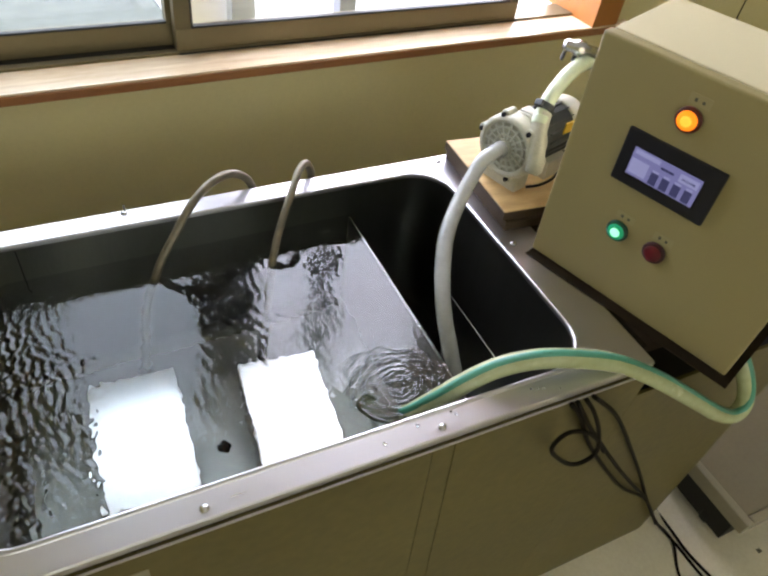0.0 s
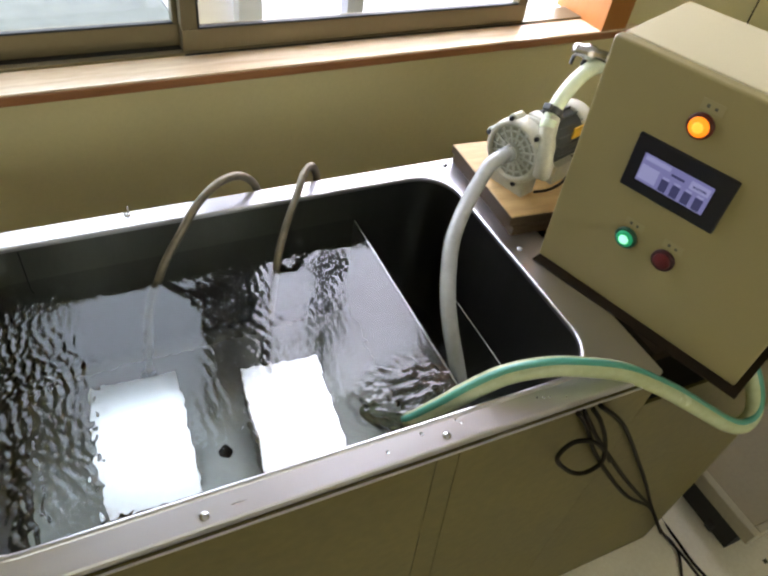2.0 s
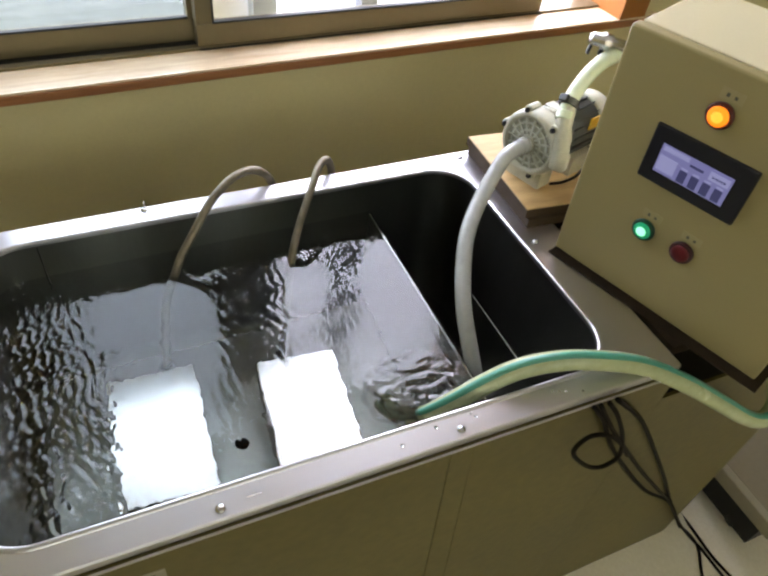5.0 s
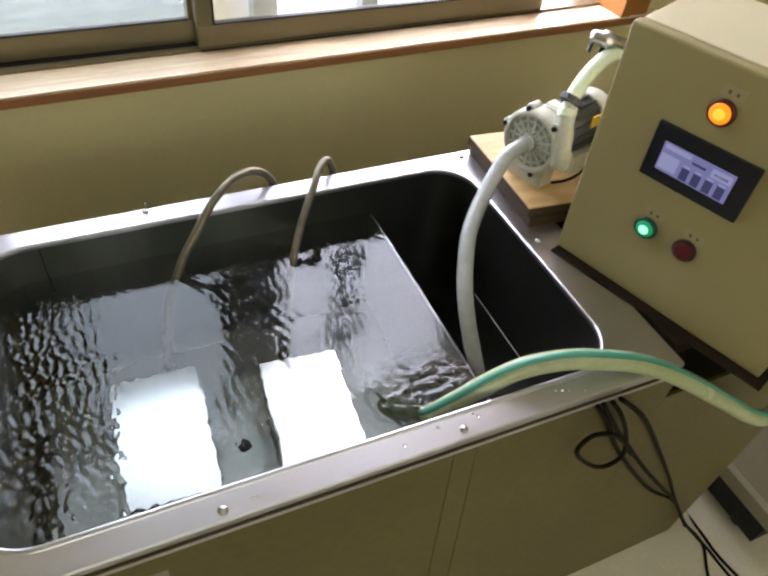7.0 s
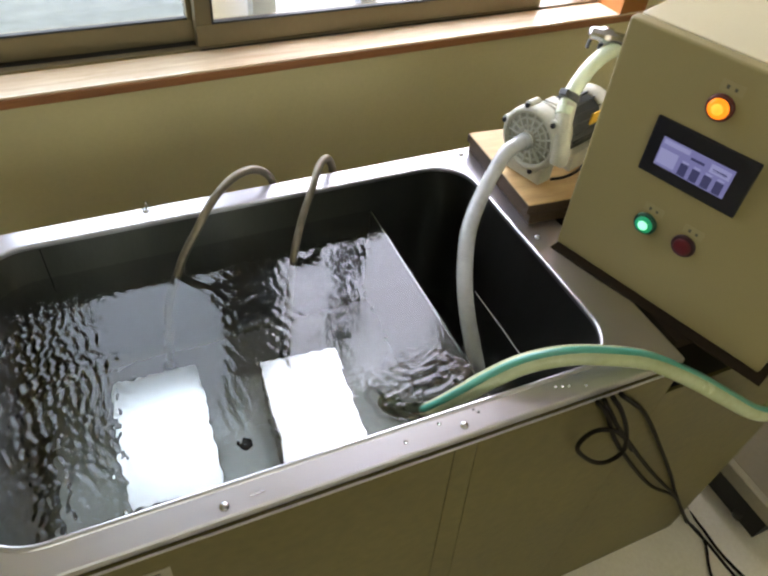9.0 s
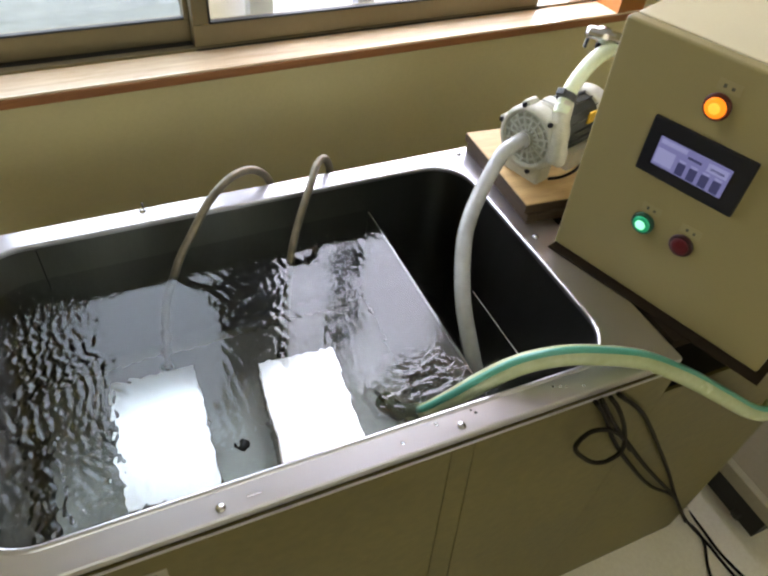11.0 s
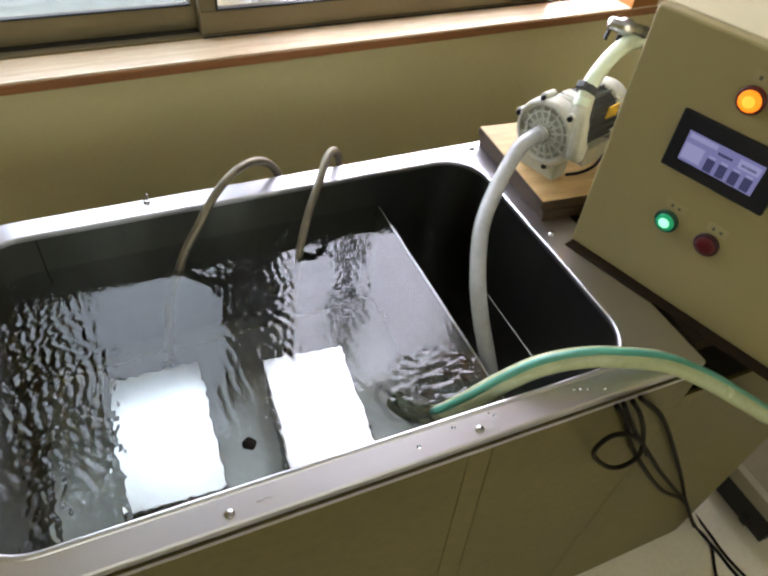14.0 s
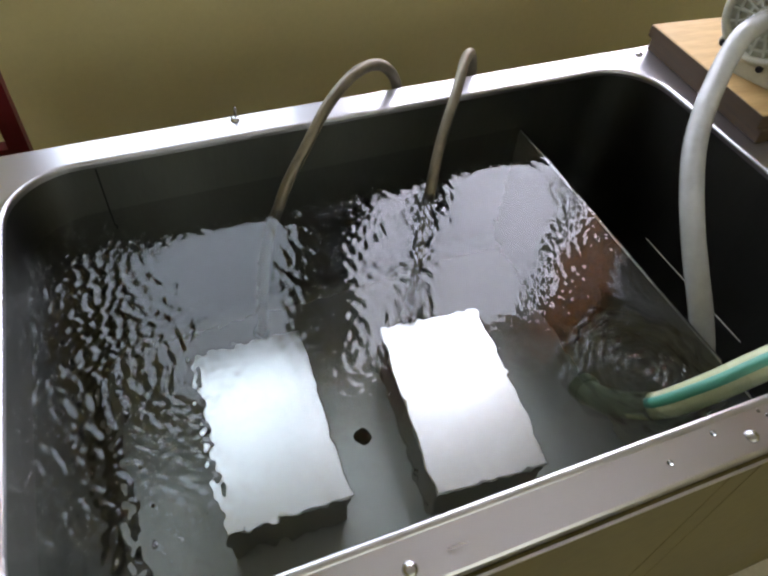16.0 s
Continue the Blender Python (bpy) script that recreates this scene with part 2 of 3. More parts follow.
structure("wall_south", south, WALL, "plain beige painted wall with an added opening for fill light", "wall")
structure("wall_west", block(-2.7, -2.8, 0, -2.6, 1.6, 2.75), WALL, "plain beige painted wall", "wall")
structure("wall_east", block(3.6, -2.8, 0, 3.7, 1.6, 2.75), WALL, "plain beige painted wall", "wall")
WX0, WX1, WTOP = -0.50, 1.14, 2.40
wall = bmesh.new()
block(-3.2, 0.03, 0, 3.6, 0.20, SILL - 0.03, wall)
block(-3.2, 0.03, SILL - 0.03, WX0 - 0.03, 0.20, 2.75, wall)
block(WX1 + 0.03, 0.03, SILL - 0.03, 3.6, 0.20, 2.75, wall)
block(WX0 - 0.03, 0.03, WTOP + 0.03, WX1 + 0.03, 0.20, 2.75, wall)
structure("wall_north", wall, WALL, "beige painted wall below and beside the window", "wall", WALL_POSE)

sill = structure("window_sill", block(-1.03, 0.0, SILL - 0.004, 1.30, 0.17, SILL), WOOD_GLARE, "varnished wooden window sill, paled as if in glare", "sill", WALL_POSE)
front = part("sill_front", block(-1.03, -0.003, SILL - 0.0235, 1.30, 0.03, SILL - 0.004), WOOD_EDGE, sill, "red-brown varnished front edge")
soften(front, 0.003)
lining = structure("window_lining", block(WX0 - 0.03, 0.02, WTOP, WX1 + 0.03, 0.20, WTOP + 0.03), JAMB, "orange varnished wooden window lining", "trim", WALL_POSE)
part("jamb", block(WX1, 0.0, SILL, WX1 + 0.03, 0.20, WTOP), JAMB, lining)
part("jamb", block(WX0 - 0.03, 0.02, SILL, WX0, 0.20, WTOP), JAMB, lining)
part("casing", block(WX1 + 0.03, 0.004, SILL, WX1 + 0.10, 0.03, WTOP), JAMB, lining)


def sash(name, x0, x1, y, pane_mat, label, stile=0.034, rail=0.052):
    s = thing(name, WALL_POSE, label, "window", kind="structure")
    z0, z1 = SILL, WTOP
    for bm, n in ((block(x0, y, z0, x1, y + 0.028, z0 + rail), "bottom_rail"), (block(x0, y, z1 - 0.05, x1, y + 0.028, z1), "top_rail"),
                  (block(x0, y, z0 + rail, x0 + stile, y + 0.028, z1 - 0.05), "stile"), (block(x1 - stile, y, z0 + rail, x1, y + 0.028, z1 - 0.05), "stile")):
        soften(part(n, bm, ALUMINIUM, s), 0.002)
    pane = part("pane", block(x0 + stile, y + 0.012, z0 + rail, x1 - stile, y + 0.016, z1 - 0.05), pane_mat, s, "clear window pane")
    pane.visible_shadow = False
    for bm in (block(x0 + stile, y - 0.001, z0 + rail, x1 - stile, y + 0.011, z0 + rail + 0.004), block(x0 + stile, y - 0.001, z0 + rail + 0.004, x0 + stile + 0.004, y + 0.011, z1 - 0.05)):
        part("glazing_seal", bm, BLACK, s, "black rubber glazing seal")
    return s


sash("window_1", -0.004, 0.93, 0.095, GLASS, "bronze aluminium sliding sash with a clear pane")
sash("window_2", WX0, 0.02, 0.127, GLASS_GREY, "bronze aluminium sliding sash with a hazy pane", rail=0.054)
track = structure("window_track", block(WX0, 0.090, SILL, WX1, 0.165, SILL + 0.006), ALUMINIUM, "bronze aluminium sliding track on the sill", "trim", WALL_POSE)

# black strips painted as the shadow line below the sash rails
part("shade_line", block(WX0, 0.108, SILL + 0.0062, -0.005, 0.126, SILL + 0.0075), BLACK, track, "black strip painted as shadow below the rail")
part("shade_line", block(-0.003, 0.0862, SILL + 0.0005, 0.93, 0.0895, SILL + 0.0035), BLACK, track)

# the bright overcast distance outside, which lights the room
SKY_GLOW = bpy.data.materials.new("overcast_glow")
SKY_GLOW.use_nodes = True
glow = SKY_GLOW.node_tree.nodes.new("ShaderNodeEmission")
glow.inputs[0].default_value, glow.inputs[1].default_value = (0.85, 0.84, 1.0, 1), 13.0
SKY_GLOW.node_tree.links.new(glow.outputs[0], SKY_GLOW.node_tree.nodes["Material Output"].inputs[0])
# added fill light: an unseen glowing plane behind an invented window
FILL_GLOW = SKY_GLOW.copy()
FILL_GLOW.node_tree.nodes["Emission"].inputs[0].default_value = (0.97, 0.98, 0.87, 1)
FILL_GLOW.node_tree.nodes["Emission"].inputs[1].default_value = 1.95
structure("fill_plane", block(-2.2, -3.32, 0.4, 2.2, -3.30, 2.9), FILL_GLOW, "added glowing plane that fills the room with light", "sky")
fill_frame = thing("fill_window", pose(0, -2.85, 0), "added bronze frame round the unseen fill light", "window", kind="structure")
for bm, n in ((block(-1.7, -0.03, 0.85, 1.7, 0.03, 0.90), "bottom_rail"), (block(-1.7, -0.03, 2.20, 1.7, 0.03, 2.25), "top_rail"), (block(-1.7, -0.03, 0.90, -1.65, 0.03, 2.20), "stile"),
              (block(1.65, -0.03, 0.90, 1.7, 0.03, 2.20), "stile"), (block(-0.03, -0.03, 0.90, 0.03, 0.03, 2.20), "stile")):
    part(n, bm, ALUMINIUM, fill_frame)
# the ground outside, seen at a slant through the panes
structure("ground", block(-2.0, 0.205, 0.70, 0.175, 1.295, 0.75), GRAVEL, "grey gravel outside the window", "ground", WALL_POSE)
structure("pavement", block(0.18, 0.205, 0.70, 2.1, 1.295, 0.75), CONCRETE, "pale concrete path outside the window", "pavement", WALL_POSE)
structure("backdrop", block(-2.6, 1.30, -0.6, 3.2, 1.32, 7.0), SKY_GLOW, "bright overcast sky outside the window", "sky", WALL_POSE)

bars = thing("window_guard", WALL_POSE, "grey painted guard posts outside the window", "guard")
part("post", block(0.175, 0.26, 0.752, 0.235, 0.30, 2.7), PALE_BAR, bars)
part("post", block(0.468, 0.26, 0.752, 0.515, 0.30, 2.7), GREY_BAR, bars)
pillar = structure("pillar", block(0.075, 0.33, 0.752, 0.20, 0.45, 3.2), CONCRETE, "pale concrete pillar outside the window", "pillar", WALL_POSE)

# ---- the tank ----
tank = thing("cleaning_tank", pose(0, 0, 0), "stainless steel ultrasonic cleaning tank half full of water", "tank")
X0, X1, Y0, Y1 = -0.265, 0.612, 0.030, 0.548
OX0, OX1, OY0, OY1 = -0.325, 0.705, -0.014, 0.595
R = 0.078


def inset(d, r=R):
    return rounded(X0 + d, Y0 + d, X1 - d, Y1 - d, r - d)


rim_loops = [(rounded(OX0, OY0, OX1, OY1, 0.006), RIM - 0.014), (rounded(OX0, OY0, OX1, OY1, 0.006), RIM - 0.002),
             (rounded(OX0 + 0.002, OY0 + 0.002, OX1 - 0.002, OY1 - 0.002, 0.006), RIM), (inset(-0.0085), RIM), (inset(-0.0075), RIM + 0.0014),
             (inset(-0.0055), RIM + 0.0026), (inset(-0.0035), RIM + 0.0028), (inset(-0.0018), RIM + 0.0022), (inset(-0.0006), RIM + 0.0008), (inset(0), RIM - 0.0015), (inset(0), RIM - 0.006)]
rim = part("rim", rings_mesh(rim_loops), STEEL, tank, "bright brushed steel rim flange")
basin = part("basin", rings_mesh([(inset(0), RIM - 0.006), (inset(0.001), BED + 0.03), (inset(0.009), BED + 0.009), (inset(0.03), BED)]), STEEL_SHADED, tank, "satin steel basin wall in a shaded tone", smooth=True)
bed = bmesh.new()
drain_at, drain_r = (0.077, 0.270), 0.011
outer = [bed.verts.new((x, y, BED)) for x, y in inset(0.03)]
hole = []
for x, y in inset(0.03):
    v = Vector((x - drain_at[0], y - drain_at[1])).normalized() * drain_r
    hole.append(bed.verts.new((drain_at[0] + v.x, drain_at[1] + v.y, BED)))
low = [bed.verts.new((v.co.x, v.co.y, BED - 0.05)) for v in hole]
for k in range(len(outer)):
    j = (k + 1) % len(outer)
    bed.faces.new((outer[k], outer[j], hole[j], hole[k]))
    bed.faces.new((hole[k], hole[j], low[j], low[k]))
bed.faces.new(low)
part("bed", bed, STEEL_FLOOR, tank, "grey steel tank floor with a round drain")
# black disc stands for the darkness inside the drain
part("drain_shade", lathe([(0.0118, BED + 0.0005), (0.0118, BED + 0.0018), (0.0112, BED + 0.0022), (0, BED + 0.0022)], 28, pose(drain_at[0], drain_at[1], 0)), BLACK, tank, "black disc painted as the dark drain hole")
weir = part("weir", block(0.4175, Y0 + 0.001, BED, 0.4205, Y1 - 0.001, LEVEL - 0.0025), STEEL_SHADED, tank, "thin steel overflow weir")
part("seam", block(-0.172, Y1 - 0.0132, LEVEL - 0.05, -0.1700, Y1 - 0.009, RIM - 0.008), BLACK, tank, "fine weld seam")
# pale strip painted as the bright edge of the low water
part("water_glint", block(0.6095, 0.18, 0.7292, 0.6115, 0.40, 0.7304), PUMP_RIB, tank, "pale strip painted as a glint at the low water line")
# black strips stand for the shade in the gap below the rim
part("gasket", block(OX0 + 0.006, OY0 + 0.004, RIM - 0.026, OX1 - 0.006, OY0 + 0.016, RIM - 0.010), BLACK, tank, "black strip painted as shadow below the rim")
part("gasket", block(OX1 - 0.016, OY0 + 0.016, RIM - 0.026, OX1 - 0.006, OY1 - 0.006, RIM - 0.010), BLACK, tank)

# cladding below the rim
CT = RIM - 0.018


def strip(plan, z0, z1, thick):
    bm = bmesh.new()
    rows = []
    for i, (x, y) in enumerate(plan):
        a, b = Vector(plan[max(i - 1, 0)]), Vector(plan[min(i + 1, len(plan) - 1)])
        d = (b - a).normalized()
        n = Vector((-d.y, d.x)) * thick
        rows.append([bm.verts.new(q) for q in ((x, y, z0), (x, y, z1), (x + n.x, y + n.y, z1), (x + n.x, y + n.y, z0))])
    for a, b in zip(rows, rows[1:]):
        for k in range(4):
            bm.faces.new((a[k], b[k], b[(k + 1) % 4], a[(k + 1) % 4]))
    bm.faces.new(rows[0])
    bm.faces.new(rows[-1])
    return bm


def slanted(xa, ka, xb, kb, z1):
    """A panel between two joints that lean: x = xa + ka * depth below its top."""
    bm = bmesh.new()
    f = [bm.verts.new(q) for q in ((xa + ka * z1, -0.0165, 0), (xb + kb * z1, -0.0165, 0), (xb, -0.0165, z1), (xa, -0.0165, z1))]
    b = [bm.verts.new(v.co + Vector((0, 0.006, 0))) for v in f]
    bm.faces.new(f)
    bm.faces.new(b[::-1])
    for k in range(4):
        bm.faces.new((f[k], b[k], b[(k + 1) % 4], f[(k + 1) % 4]))
    return bm


part("front_panel", slanted(OX0, 0, 0.302, 0.074, CT), PANEL, tank, "olive satin steel front panel")
part("cover_strip", slanted(0.3035, 0.074, 0.3375, 0.098, CT), PANEL, tank)
part("front_panel", slanted(0.3390, 0.098, 0.7050, 0.0, CT), PANEL, tank)
corner = [(1.24 - 0.07 + 0.07 * math.sin(radians(a)), -0.0165 + 0.07 - 0.07 * math.cos(radians(a))) for a in range(0, 91, 6)]
part("end_panel", strip([(0.7055, -0.0165), (1.00, -0.0165), (1.10, -0.0165)] + corner + [(1.24, 0.2), (1.24, 0.59)], 0.0, 0.865, 0.006), PANEL, tank, "rounded olive steel end panel")
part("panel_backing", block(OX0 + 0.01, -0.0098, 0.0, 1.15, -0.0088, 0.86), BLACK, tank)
part("top_edge", block(OX0, -0.0190, CT - 0.0035, 0.7050, -0.0167, CT), STEEL, tank, "bright folded panel edge")
plate = part("nameplate", block(-0.128, -0.0176, 0.836, -0.074, -0.0163, 0.885), CART_EDGE, tank, "small worn metal nameplate")
for k, w in enumerate((0.036, 0.028, 0.040)):
    part("print_bar", block(-0.122, -0.0180, 0.872 - 0.013 * k, -0.122 + w, -0.0175, 0.877 - 0.013 * k), INK, plate)
part("back_panel", block(OX0, 0.585, 0.0, 1.24, 0.591, 0.80), PANEL, tank)
part("side_panel", block(OX0, -0.015, 0.0, OX0 + 0.006, 0.585, CT), PANEL, tank)
# recess plate and added shelf are blackened to stand for shade
part("recess_black", block(0.72, -0.014, 0.785, 1.225, 0.585, 0.79), BLACK_GLOSS, tank, "black plate painted as the dark recess below the control box")
part("support_shelf", block(0.715, 0.02, 0.928, 1.10, 0.60, 0.9495), SHADE_BROWN, tank, "added shelf under the control box, coloured as shade")
for px, py in ((0.74, 0.05), (1.07, 0.05), (0.74, 0.56), (1.07, 0.56)):
    part("shelf_post", block(px - 0.015, py - 0.015, 0.79, px + 0.015, py + 0.015, 0.928), PUMP_DARK, tank)


def screw_head():
    bm = lathe([(0.0062, 0.0), (0.0062, 0.0012), (0.0052, 0.003), (0.003, 0.0042), (0, 0.0046)], 16)
    return mesh_of(bm, "rim_screw", SCREW, True)


screw_mesh = screw_head()
for sx, sy in ((0.0, 0.0), (0.321, 0.0), (-0.28, 0.0), (0.001, 0.578), (0.632, 0.585), (0.640, 0.305)):
    s = new("rim_screw", screw_mesh)
    s.location, s.parent = (sx, sy, RIM), tank
pin = part("pin", lathe([(0.0018, 0), (0.0018, 0.012), (0, 0.013)], 8, pose(0.003, 0.582, RIM + 0.003)), SCREW, tank)

# drops of water on the rim
rng = random.Random(4)
for dx, dy in ((0.488, 0.009), (0.497, 0.006), (0.478, 0.012), (0.522, -0.002), (0.345, 0.018), (0.350, 0.012), (0.29, 0.014), (0.236, 0.004)):
    r = rng.uniform(0.0016, 0.003)
    d = part("drop", lathe([(r, 0), (r * 0.9, r * 0.35), (r * 0.5, r * 0.6), (0, r * 0.66)], 12), WATER, smooth=True)
    d.location = (dx, dy, RIM + 0.0003)
    tagged(d, "clear drop of water on the steel rim", "drop", "drops on the rim")

# ---- water ----


def water_sheet(x0, x1, y0, y1, z, step, rough_at, seed, jet_at=None):
    g = np.random.default_rng(seed)
    nx, ny = int((x1 - x0) / step) + 1, int((y1 - y0) / step) + 1
    xs, ys = np.meshgrid(np.linspace(x0, x1, nx), np.linspace(y0, y1, ny))
    fine, calm = np.zeros_like(xs), np.zeros_like(xs)
    for k in range(46):
        length = g.uniform(0.0062, 0.019)
        a, ph = g.normal(0.2, 0.5), g.uniform(0, 6.28)
        fine += length * np.sin(2 * np.pi / length * (xs * np.cos(a) + ys * np.sin(a)) + ph)
    for k in range(24):
        length = g.uniform(0.03, 0.12)
        a, ph = g.uniform(0, 6.28), g.uniform(0, 6.28)
        calm += length * np.sin(2 * np.pi / length * (xs * np.cos(a) + ys * np.sin(a)) + ph)
    zs = z + fine * rough_at(xs, ys) / (2 * np.pi * math.sqrt(23)) + calm * 0.010 / (2 * np.pi * math.sqrt(12))
    if jet_at:
        crests = np.zeros_like(xs)
        for k in range(20):
            length = g.uniform(0.009, 0.026)
            a, ph = g.normal(1.75, 0.35), g.uniform(0, 6.28)
            crests += length * np.sin(2 * np.pi / length * (xs * np.cos(a) + ys * np.sin(a)) + ph)
        zs += crests * jet_at(xs, ys) / (2 * np.pi * math.sqrt(10))
    me = bpy.data.meshes.new("water_surface")
    idx = np.arange(nx * ny).reshape(ny, nx)
    quads = np.stack([idx[:-1, :-1], idx[:-1, 1:], idx[1:, 1:], idx[1:, :-1]], -1).reshape(-1, 4)
    me.from_pydata(np.stack([xs, ys, zs], -1).reshape(-1, 3).tolist(), [], quads.tolist())
    me.materials.append(WATER)
    for p in me.polygons:
        p.use_smooth = True
    return me


def choppy(x, y):
    """Steepness of the short ripples: strong by the left wall, fair round the conduits, slight elsewhere."""
    left = np.clip((-0.05 - x) / 0.12, 0, 1)
    pipes = np.clip((y - 0.20) / 0.2, 0, 1) * (np.exp(-((x - 0.13) / 0.06) ** 2) + 0.9 * np.exp(-((x - 0.30) / 0.035) ** 2))
    brink = np.exp(-((x - 0.405) / 0.02) ** 2)
    return 0.021 + 0.12 * left + 0.012 * pipes + 0.03 * brink


def jet(x, y):
    """Where the returning water wells up before the weir."""
    return 0.13 * np.exp(-((x - 0.345) / 0.055) ** 2 - ((y - 0.095) / 0.055) ** 2)


water = new("water_surface", water_sheet(-0.30, 0.4212, -0.004, 0.575, 0.0, 0.00115, choppy, 3, jet))
water.location = (0, 0, LEVEL)
water.visible_shadow = False
tagged(water, "clear rippling water filling the steel tank", "water", kind="stuff")
sump = new("sump_water", water_sheet(0.4205, 0.615, 0.02, 0.56, 0.0, 0.01, lambda x, y: 0.01 + 0 * x, 5))
sump.location = (0, 0, 0.60)
sump.visible_shadow = False
tagged(sump, "dark low water behind the overflow weir", "water", kind="stuff")

# rings of raised water where the jet swirls at first and then dies away
RIPPLE = bpy.data.materials.new("ripple_film")
RIPPLE.use_nodes = True
rn, rl = RIPPLE.node_tree.nodes, RIPPLE.node_tree.links
rn.remove(rn["Principled BSDF"])
clear, shine, blend, fresnel = (rn.new(k) for k in ("ShaderNodeBsdfTransparent", "ShaderNodeBsdfGlossy", "ShaderNodeMixShader", "ShaderNodeFresnel"))
clear.inputs[0].default_value = (0.80, 0.82, 0.82, 1)
shine.inputs["Roughness"].default_value = 0.0
fresnel.inputs["IOR"].default_value = 1.55
rl.new(fresnel.outputs[0], blend.inputs[0])
rl.new(clear.outputs[0], blend.inputs[1])
rl.new(shine.outputs[0], blend.inputs[2])
rl.new(blend.outputs[0], rn["Material Output"].inputs[0])


def swirl_ring(radius, seed):
    """An uneven low crest that runs round a centre."""
    g = random.Random(seed)
    waves = [(n, g.uniform(0.015, 0.05), g.uniform(0, 6.28)) for n in (2, 3, 5, 8, 13)]
    lift = [(n, g.uniform(0.1, 0.3), g.uniform(0, 6.28)) for n in (1, 3, 7)]
    bm, rows = bmesh.new(), []
    for k in range(96):
        a = 2 * math.pi * k / 96
        r = radius * (1 + sum(w * math.sin(n * a + ph) for n, w, ph in waves))
        h = 0.0010 * (1 + sum(w * math.sin(n * a + ph) for n, w, ph in lift))
        rows.append([bm.verts.new(((r + 0.0045 * u) * math.cos(a), (r + 0.0045 * u) * math.sin(a), h * (0.5 + 0.5 * math.cos(math.pi * u)) - 0.0002)) for u in (-1, -0.67, -0.33, 0, 0.33, 0.67, 1)])
    for k in range(96):
        p, q = rows[k], rows[(k + 1) % 96]
        for j in range(6):
            bm.faces.new((p[j], p[j + 1], q[j + 1], q[j]))
    ob = part("swirl_ring", bm, RIPPLE, smooth=True)
    ob.visible_shadow = False
    return tagged(ob, "thin uneven ring of raised clear water", "ripple", "rings of the swirl")


SWIRL = (0.326, 0.128)
swirl_rings = [swirl_ring(0.012 + 0.0098 * k, 20 + k) for k in range(8)]
for ring in swirl_rings:
    ring.location = (*SWIRL, LEVEL)

# ---- in the tank: two transducer boxes with their conduits ----


def transducer(m):
    t = thing("transducer_box", m, "polished steel transducer box lying under the water", "transducer", "transducers on the tank floor")
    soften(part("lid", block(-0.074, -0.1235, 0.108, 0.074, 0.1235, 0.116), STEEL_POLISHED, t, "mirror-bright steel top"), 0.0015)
    soften(part("case", block(-0.072, -0.1215, 0.010, 0.072, 0.1215, 0.108), STEEL_SHADED, t, "grey steel sides"), 0.003)
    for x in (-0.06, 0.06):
        part("foot", block(x - 0.012, -0.11, 0, x + 0.012, 0.11, 0.010), STEEL_SHADED, t)
    return t


first = transducer(pose(-0.050, 0.288, BED, 0, 0, -1.5))
copy_thing(first, pose(0.199, 0.247, BED, 0, 0, -4.5))


def conduit(points, label):
    points = [(x + (0.006 if z > 0.93 else 0.0), y, z) for x, y, z in points]
    c = thing("conduit", pose(0, 0, 0), label, "conduit", "conduits over the rim")
    part("sleeve", tube(points, 0.0071, 14, 30, 0.07), CONDUIT, c, smooth=True)
    part("gland", lathe([(0.011, 0), (0.012, 0.004), (0.012, 0.018), (0.009, 0.022)], 6, Matrix.Translation(points[0])), SCREW, c)
    return c


conduit([(-0.02, 0.44, BED + 0.06), (0.0, 0.462, 0.78), (0.031, 0.484, 0.885), (0.067, 0.507, 0.945), (0.106, 0.532, 0.986), (0.150, 0.561, 1.003), (0.192, 0.588, 0.992), (0.225, 0.609, 0.955), (0.245, 0.622, 0.90), (0.25, 0.63, 0.80)],
        "grey ribbed flexible conduit arching over the back rim")
conduit([(0.19, 0.40, BED + 0.06), (0.212, 0.43, 0.79), (0.23, 0.459, 0.883), (0.256, 0.497, 0.926), (0.285, 0.538, 0.968), (0.312, 0.576, 0.987), (0.338, 0.606, 0.978), (0.358, 0.628, 0.935), (0.365, 0.635, 0.88), (0.366, 0.64, 0.80)],
        "grey ribbed flexible conduit bent steeply over the rim")

